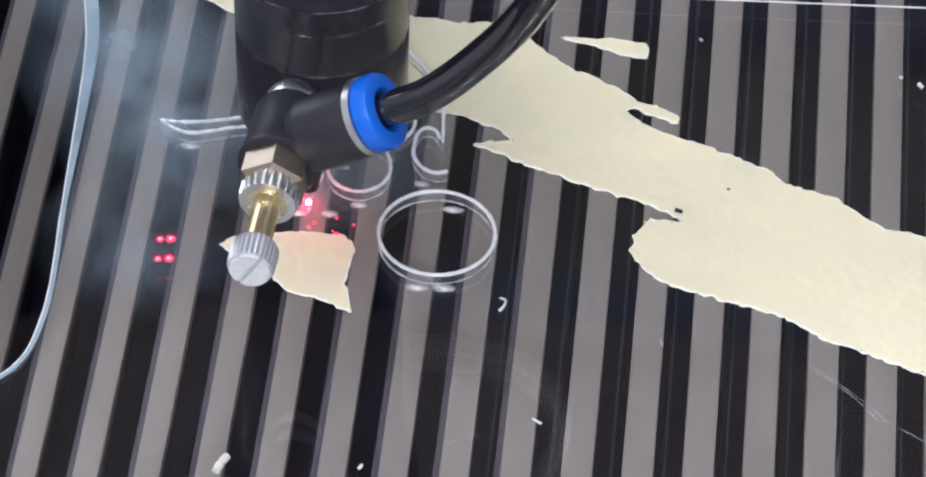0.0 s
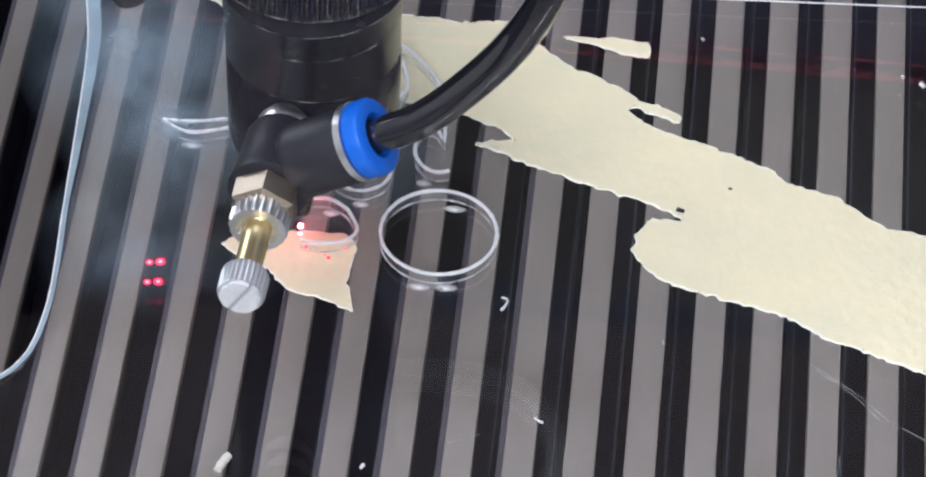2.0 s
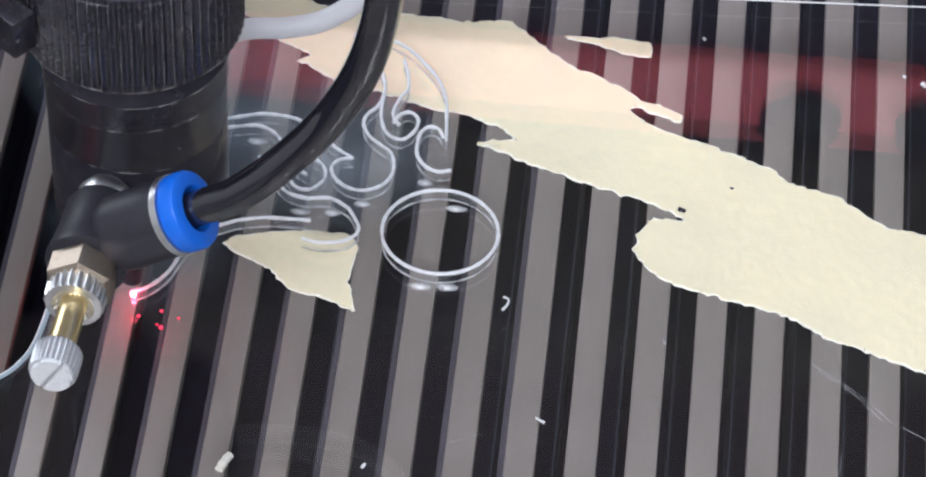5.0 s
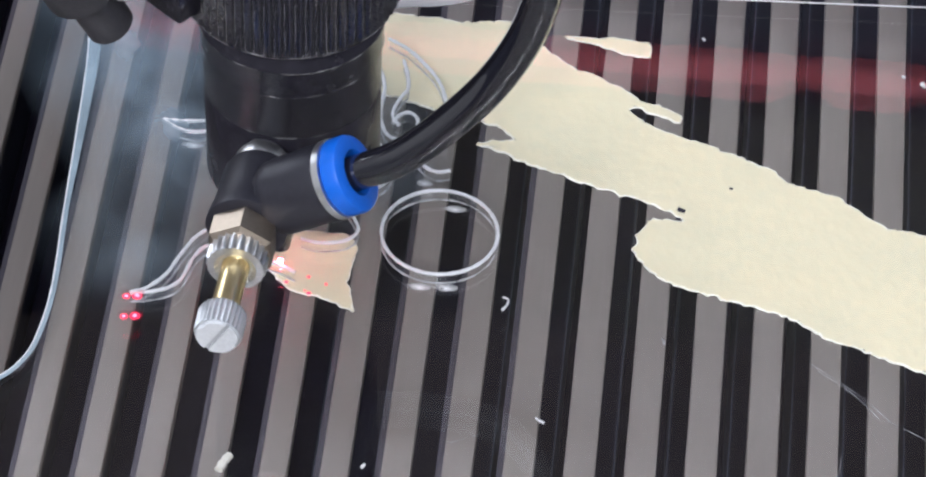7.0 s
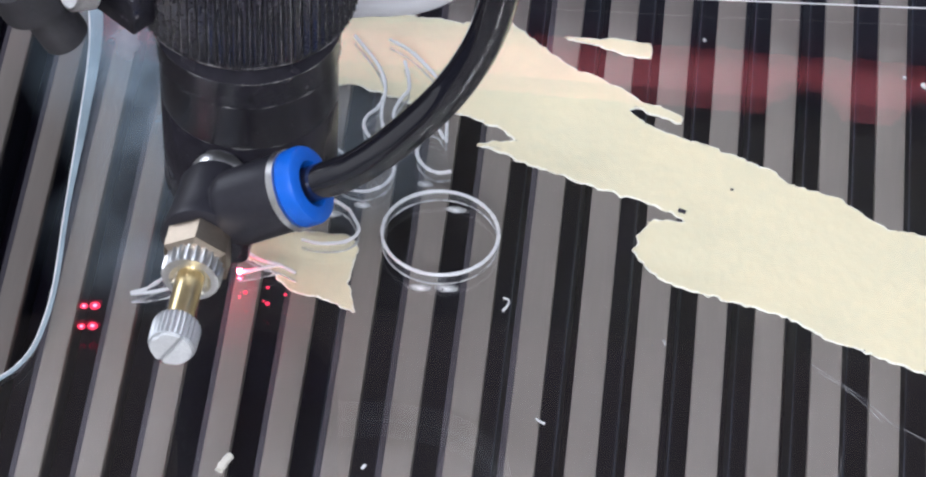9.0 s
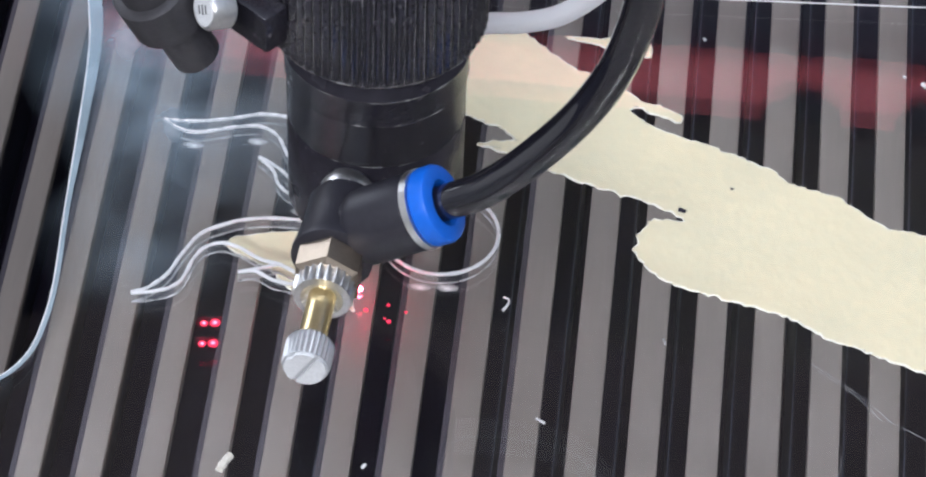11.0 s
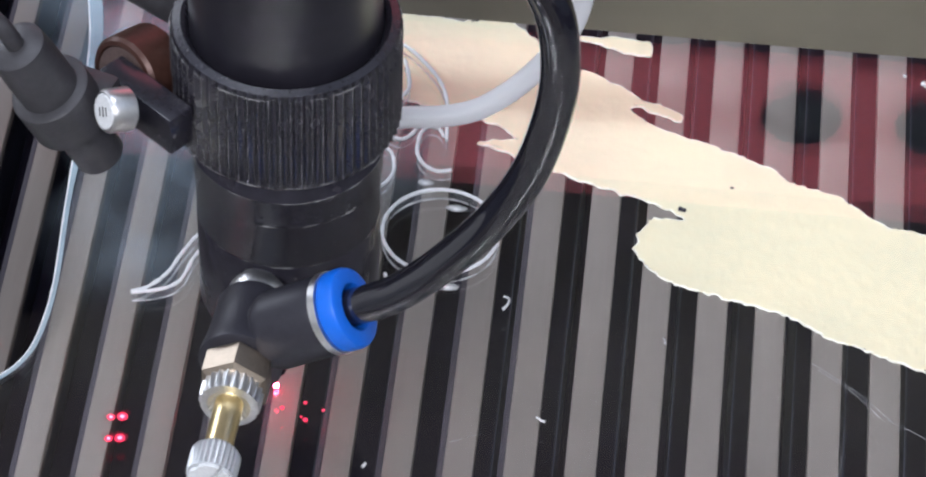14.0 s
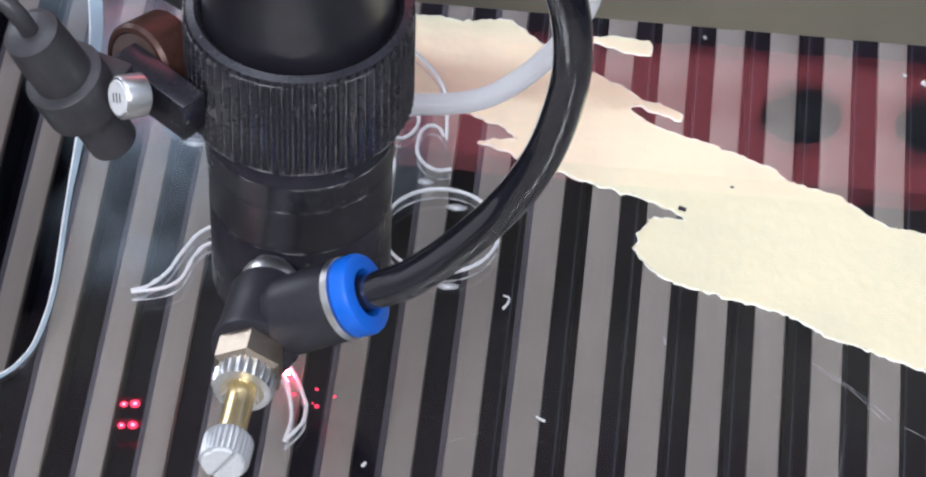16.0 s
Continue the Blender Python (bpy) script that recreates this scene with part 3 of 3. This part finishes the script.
def place(origin, v, s, l=0.0, a=(0, 0, 0)):
    return Vector(origin) + Vector(v) * s + Vector(a) * l


def build_head():
    head = thing("laser_head", "black anodised laser head with air fitting and hose above the sheet", "laser head")
    c = (AX, 0, 0)
    part("lens_tube", lathe([(14.2, 80), (14.35, 81), (14.35, 222)], 72, c), ANOD_CLEAN, head, "smooth black tube")
    ring = [(15.0, 62.6), (16.2, 63.2), (17.2, 64.4), (17.3, 65), (17.3, 81.6), (17.25, 82.0), (16.8, 82.9), (15.6, 83.3),
            (15.0, 82.9), (14.7, 81.6)]
    focus = part("focus_ring", lathe(ring, 816, c, flutes=68, depth=0.6, lo=64.2, hi=82.2), ANOD_DUSTY, head, "fluted black focusing ring")
    # pale strips paint the highlight on each crest, small blocks the worn top
    crest = bmesh.new()
    for i in range(68):
        q = 2 * math.pi * i / 68
        m = Matrix.Translation((AX, 0, 0)) @ Matrix.Rotation(q, 4, "Z")
        block((0.1, 0.16, 17.6), m @ Matrix.Translation((17.28, 0, 73.2)), 0, crest)
        block((0.22, 0.34, 0.5), m @ Matrix.Translation((17.12, 0, 82.05)), 0.06, crest)
    tagged(part("crest_shine", crest, CREST_SHINE, focus, "painted highlights along the flute crests and their worn top ends", False), kind="stuff")
    part("barrel", lathe([(11.4, 21.5), (13.0, 23.0), (14.1, 26), (14.2, 43.9), (14.05, 44.1), (14.05, 44.3), (14.2, 44.5),
                          (14.25, 53.0), (14.4, 53.2), (14.5, 53.4), (14.7, 58.6), (14.95, 59.0), (14.75, 59.6), (13.9, 60.8),
                          (13.9, 64)], 72, c), ANOD, head, "black anodised barrel with turned steps")
    part("nozzle", lathe([(1.2, 5.0), (1.7, 4.8), (2.4, 8.5), (4.5, 13), (9.5, 20.5), (10.0, 22)], 48, (-1.6, 0.6, 0)), ANOD, head, "black conical nozzle")
    for r, z in ((15.0, 59.0), (14.55, 53.5), (17.2, 82.15), (17.2, 64.5), (14.25, 44.4)):
        hoop = [Vector((AX + r * math.cos(2 * math.pi * i / 72), r * math.sin(2 * math.pi * i / 72), z)) for i in range(72)]
        part("worn_edge", sweep(hoop, 0.1, 6, True), WORN, head, "bare metal showing on a worn edge")
    part("carriage", block((40, 62, 30), Matrix.Translation((AX, 40, 215)), 2), CASE, head)

    # air fitting with needle valve
    o, v = Vector((-2.6, -13.4, 40.3)), Vector((-0.125, -0.992, 0))
    phi = radians(33)
    a = Vector((0.985 * math.cos(phi), -0.16 * math.cos(phi), math.sin(phi)))
    body = bmesh.new()
    lathe([(4.4, 4.3), (5.2, 4.7), (5.65, 5.8), (5.75, 10.5), (6.0, 13.6), (6.3, 15.6), (6.4, 16.2), (6.4, 17.0), (5.6, 17.4)], 48, o, v, bm=body)
    joint = place(o, v, 12.0)
    lathe([(4.4, 1.0), (4.9, 3.9), (5.5, 4.3), (5.95, 5.1), (6.1, 6.4), (6.15, 14.6), (6.0, 15.4), (5.7, 15.6)], 48, joint, a, bm=body)
    fit = part("air_fitting", body, NYLON, head, "black nylon elbow flow-control fitting")
    part("stud", lathe([(3.2, -3), (3.2, 1.6), (4.3, 1.8), (4.5, 2.3), (4.5, 4.6), (4.1, 5.2), (3.2, 6.4)], 40, o, v), CHROME, fit, "silver threaded stud")
    hexa = lathe([(5.2, 0), (5.6, 0.5), (5.6, 4.6), (4.8, 5.2)], 6, place(o, v, 17.2), v, spin=29)
    part("hex_nut", hexa, NICKEL, fit, "nickel-plated hexagonal nut", False)
    part("lock_nut", lathe([(4.2, 0), (4.75, 0.3), (4.75, 2.9), (4.4, 3.4), (3.3, 3.6), (2.9, 2.9)], 192, place(o, v, 22.2), v, 22, 0.6, 0.2, 3.1),
         CHROME, fit, "knurled bright lock nut")
    part("needle_rod", lathe([(2.15, 0), (2.15, 11.5)], 32, place(o, v, 24.6), v), BRASS, fit, "polished brass needle rod")
    knob = part("valve_knob", lathe([(3.1, 0), (3.7, 0.5), (3.8, 1.0), (3.75, 4.6), (3.5, 5.0)], 200, place(o, v, 34.8), v, 28, 0.35, 0.3, 4.7),
                ZINC, fit, "grey knurled adjusting knob")
    # slotted end: two half discs with a gap
    face_at = place(o, v, 39.6)
    w = Matrix.Translation(face_at) @ basis(v)
    slot = bmesh.new()
    ang = radians(58)
    for sgn in (-1, 1):
        pts = []
        for i in range(13):
            q = math.pi * i / 12
            pts.append((3.2 * math.cos(q), sgn * (0.35 + 2.8 * math.sin(q) * (1 if i % 5 else 0.88))))
        lo = [slot.verts.new(w @ Matrix.Rotation(ang, 4, "Z") @ Vector((x, y, 0.1))) for x, y in pts]
        hi = [slot.verts.new(w @ Matrix.Rotation(ang, 4, "Z") @ Vector((x, y, 0.75))) for x, y in pts]
        for i in range(13):
            slot.faces.new((lo[i], lo[(i + 1) % 13], hi[(i + 1) % 13], hi[i]))
        slot.faces.new(hi)
        slot.faces.new(lo)
    part("knob_face", slot, ZINC_FACE, fit, "pale slotted end of the knob", False)
    part("metal_band", lathe([(5.9, 0), (6.35, 0.1), (6.35, 1.3), (5.9, 1.4)], 48, place(joint, a, 15.5), a), CHROME, fit, "bright metal band")
    part("release_collar", lathe([(5.8, 0), (6.2, 0.2), (6.25, 2.2), (6.0, 2.8), (5.4, 3.1), (3.7, 3.1), (3.4, 2.7), (3.3, 0.5)], 48,
                                 place(joint, a, 17.0), a), BLUE, fit, "blue push-in release collar")
    b = place(joint, a, 17.4)
    hose_pts = [b, b + a * 3.2, (18.4, -28.2, 54.6), (24.6, -27.5, 60.0), (32.0, -27, 69.2), (37.2, -27, 79.8), (40.0, -27, 91.0),
                (40.7, -27, 100.7), (39.4, -27, 110.6), (36.4, -26.5, 117.4), (32.4, -25.5, 123), (21, -18, 134), (12, -8, 146), (10, 8, 166), (10, 16, 198)]
    part("air_hose", sweep(spline(hose_pts, 10), 2.85, 24), HOSE, head, "glossy black air hose")
    white = [(8, 11, 48), (13, 13.6, 48.7), (18.3, 14.5, 49.3), (23.3, 14.7, 49.5), (28.7, 15, 50.7), (33.1, 16, 52.9), (37.1, 17, 56.3),
             (40.8, 17.6, 61.2), (44.1, 18, 68.3), (45.0, 18.4, 74.3), (44.6, 19, 80.6), (42, 22, 93), (36, 26, 112), (20, 34, 150), (10, 40, 178)]
    part("cooling_hose", sweep(spline(white, 10), 1.75, 20), WHITE_HOSE, head, "milky white hose")

    # red pointer on its bracket
    part("bracket_bar", block((15.5, 4.6, 7.0), Matrix.Translation((-19.4, -8.7, 72.6)) @ pose(0, 0, 0, 0, 0, -43), 0.4), ANOD_DUSTY, head,
         "black bracket bar")
    disc = part("bracket_knob", lathe([(6.2, 0), (6.6, 0.4), (6.6, 6.6), (6.1, 7.2), (5.4, 7.3), (5.2, 6.9)], 48, (-18.8, 2.8, 70.2), (-0.62, -0.72, 0.2)),
                COPPER, head, "brown anodised round knob")
    part("knob_face", lathe([(5.2, 0), (5.15, 0.25)], 40, Vector((-18.8, 2.8, 70.2)) + Vector((-0.62, -0.72, 0.2)).normalized() * 6.9, (-0.62, -0.72, 0.2)),
         COPPER_FACE, disc)
    sv = Vector((-0.8, -0.5, 0.28)).normalized()
    so = Vector((-19.9, -18.5, 81.5))
    screw = part("clamp_screw", lathe([(2.9, 1.0), (3.25, 1.3), (3.25, 4.6), (2.9, 5.1)], 40, so, sv), CHROME, head, "bright round clamp screw")
    part("screw_end", lathe([(2.75, 0), (2.5, 0.25)], 32, so + sv * 5.0, sv), ZINC_FACE, screw)
    sw = Matrix.Translation(so + sv * 5.3) @ basis(sv)
    for i, (x, h) in enumerate(((-0.9, 1.3), (0, 1.5), (0.9, 1.3))):
        part("mark", block((0.28, h, 0.1), sw @ pose(0, 0, 0, 0, 0, 35) @ Matrix.Translation((x, 0, 0)), 0), SCREW_MARK, screw, "", False)
    tip = Vector((-26.2, -13, 66.5))
    pd = (-tip).normalized()
    start = tip - pd * 26
    pointer = part("red_pointer", lathe([(2.8, -3), (4.2, -2.2), (4.4, 0), (4.5, 3), (4.5, 9.6), (3.8, 10), (3.8, 26), (2.9, 26.6), (1.4, 26.4), (1.2, 25)], 40, start, pd),
                   RUBBER, head, "grey-black cylinder of a red laser pointer")
    part("clamp_ring", lathe([(5.4, 0), (6.0, 0.4), (6.0, 7.6), (5.5, 8.0)], 40, start + pd * 8.4, pd), RUBBER, pointer)
    part("clamp_lug", block((8, 5, 4.5), Matrix.Translation((-27.2, -12.0, 78.6)) @ pose(0, 0, 0, 0, 0, -24), 0.8), RUBBER, pointer)
    wire = [start - pd * 2, start - pd * 8, start + Vector((-12, 4, 14)), start + Vector((-16, 12, 34)), start + Vector((0, 30, 70)), (0, 36, 176)]
    part("pointer_cable", sweep(spline(wire, 10), 1.4, 14), RUBBER, pointer, "dark cable")
    cable = [(-9, 12, 66), (-17, 12, 72.5), (-29.5, 12, 82), (-44, 12, 95), (-50, 18, 125), (-20, 34, 178)]
    part("side_cable", sweep(spline(cable, 10), 2.1, 16), RUBBER, head, "dark grey cable")

    # beam at work
    part("beam_spot", lathe([(0.1, 0.5), (0.4, 0.7), (0.4, 1.1), (0.1, 1.3)], 16, (-1.6, 0.6, 0)), RED_SPOT, head, "glowing red spot under the nozzle")
    for x, y, r in ((-0.4, -3.5, 0.32), (3.3, -2.2, 0.3), (3.5, -5.9, 0.38), (6.3, -3.7, 0.26), (2.8, -5.3, 0.2)):
        part("red_glint", lathe([(r * 0.6, 0.12), (r, 0.16), (r * 0.6, 0.22)], 14, (x, y, 0)), RED_DOT, head)
    return head


head = build_head()


def build_dots():
    ob = thing("red_reflections", "pairs of small red laser reflections on the sheet", "light spot")
    for x, y in ((-0.9, 2.3), (0.9, 2.5), (-0.9, -2.3), (0.9, -2.1)):
        s = 1.0 if x > 0 else 0.75
        d = part("red_dot", lathe([(0.55 * s, 0.16), (0.85 * s, 0.18), (0.5 * s, 0.24)], 16, (x, y, 0)), RED_DOT, ob)
        part("dot_core", lathe([(0.38 * s, 0.25), (0.26 * s, 0.29)], 12, (x, y, 0)), RED_CORE, d)
        part("dot_halo", veil(blot(x, y, 1.3, 1.2, x + y), 0.5), RED_HALO, d, "", False)
    return ob


dots = build_dots()


# ---- gantry beam ----
def build_beam():
    beam = thing("gantry_beam", "olive grey painted metal gantry beam across the bed", "gantry beam")
    part("front_plate", block((580, 4, 64), Matrix.Translation((80, 2, 51.5)), 0.6), BEAM, beam)
    part("top_rail", block((580, 3, 10), Matrix.Translation((80, 5.5, 78)), 0.6), BEAM, beam)
    return beam


beam = build_beam()

HEAD_AT = (
    (0.0, -24.49, 6.08), (0.5, -18.82, 3.22), (1.0, -18.37, -2.95), (1.5, -25.18, -4.52), (2.0, -25.89, 0.17), (2.5, -31.87, 1.12),
    (3.0, -39.13, -0.29), (3.5, -44.43, -4.25), (4.0, -47.35, -10.51), (4.2, -48.86, -12.79), (4.8, -54.46, -17.34),
    (5.1, -51.74, -16.81), (5.5, -47.03, -12.4), (5.9, -42.82, -6.9), (6.3, -38.22, -4.58), (6.5, -35.69, -5.88), (7.0, -28.95, -8.19),
    (7.5, -30.58, -5.02), (8.0, -24.6, -6.96), (8.5, -28.78, -11.01), (9.0, -35.78, -10.76), (9.2, -38.25, -11.83),
    (9.35, -38.79, -11.99), (10.0, -30.43, -13.55), (10.7, -21.13, -14.0), (11.3, -12.44, -13.89), (11.5, -13.88, -16.4),
    (12.0, -19.33, -17.8), (12.5, -22.45, -17.55), (13.0, -26.91, -23.16), (13.5, -29.38, -29.81), (14.0, -28.12, -36.45),
    (14.5, -26.43, -43.52), (15.0, -26.01, -46.72), (15.5, -24.44, -40.24), (16.0, -26.4, -33.64))


def motions():
    walk(head, [(t, pose(x * MM, y * MM, 0)) for t, x, y in HEAD_AT])
    sx, sy = math.sin(radians(4.0)), math.cos(radians(4.0))
    rows = []
    for t, x, y in HEAD_AT:
        d = x * sx + y * sy
        rows.append((t, pose(d * sx * MM, (71.5 + d * sy) * MM, 0, 0, 0, -4.3)))
    walk(beam, rows)
    walk(dots, [(t, pose((x - 25.6 + 0.038 * y) * MM, (y - 10.7 - 0.044 * y) * MM, 0)) for t, x, y in HEAD_AT])
    for t, line in new_cuts:
        walk(line, [(0, pose(0, 0, -0.06)), (t, pose(0, 0, -0.06)), (t + 0.1, pose(0, 0, 0)), (16, pose(0, 0, 0))])


motions()
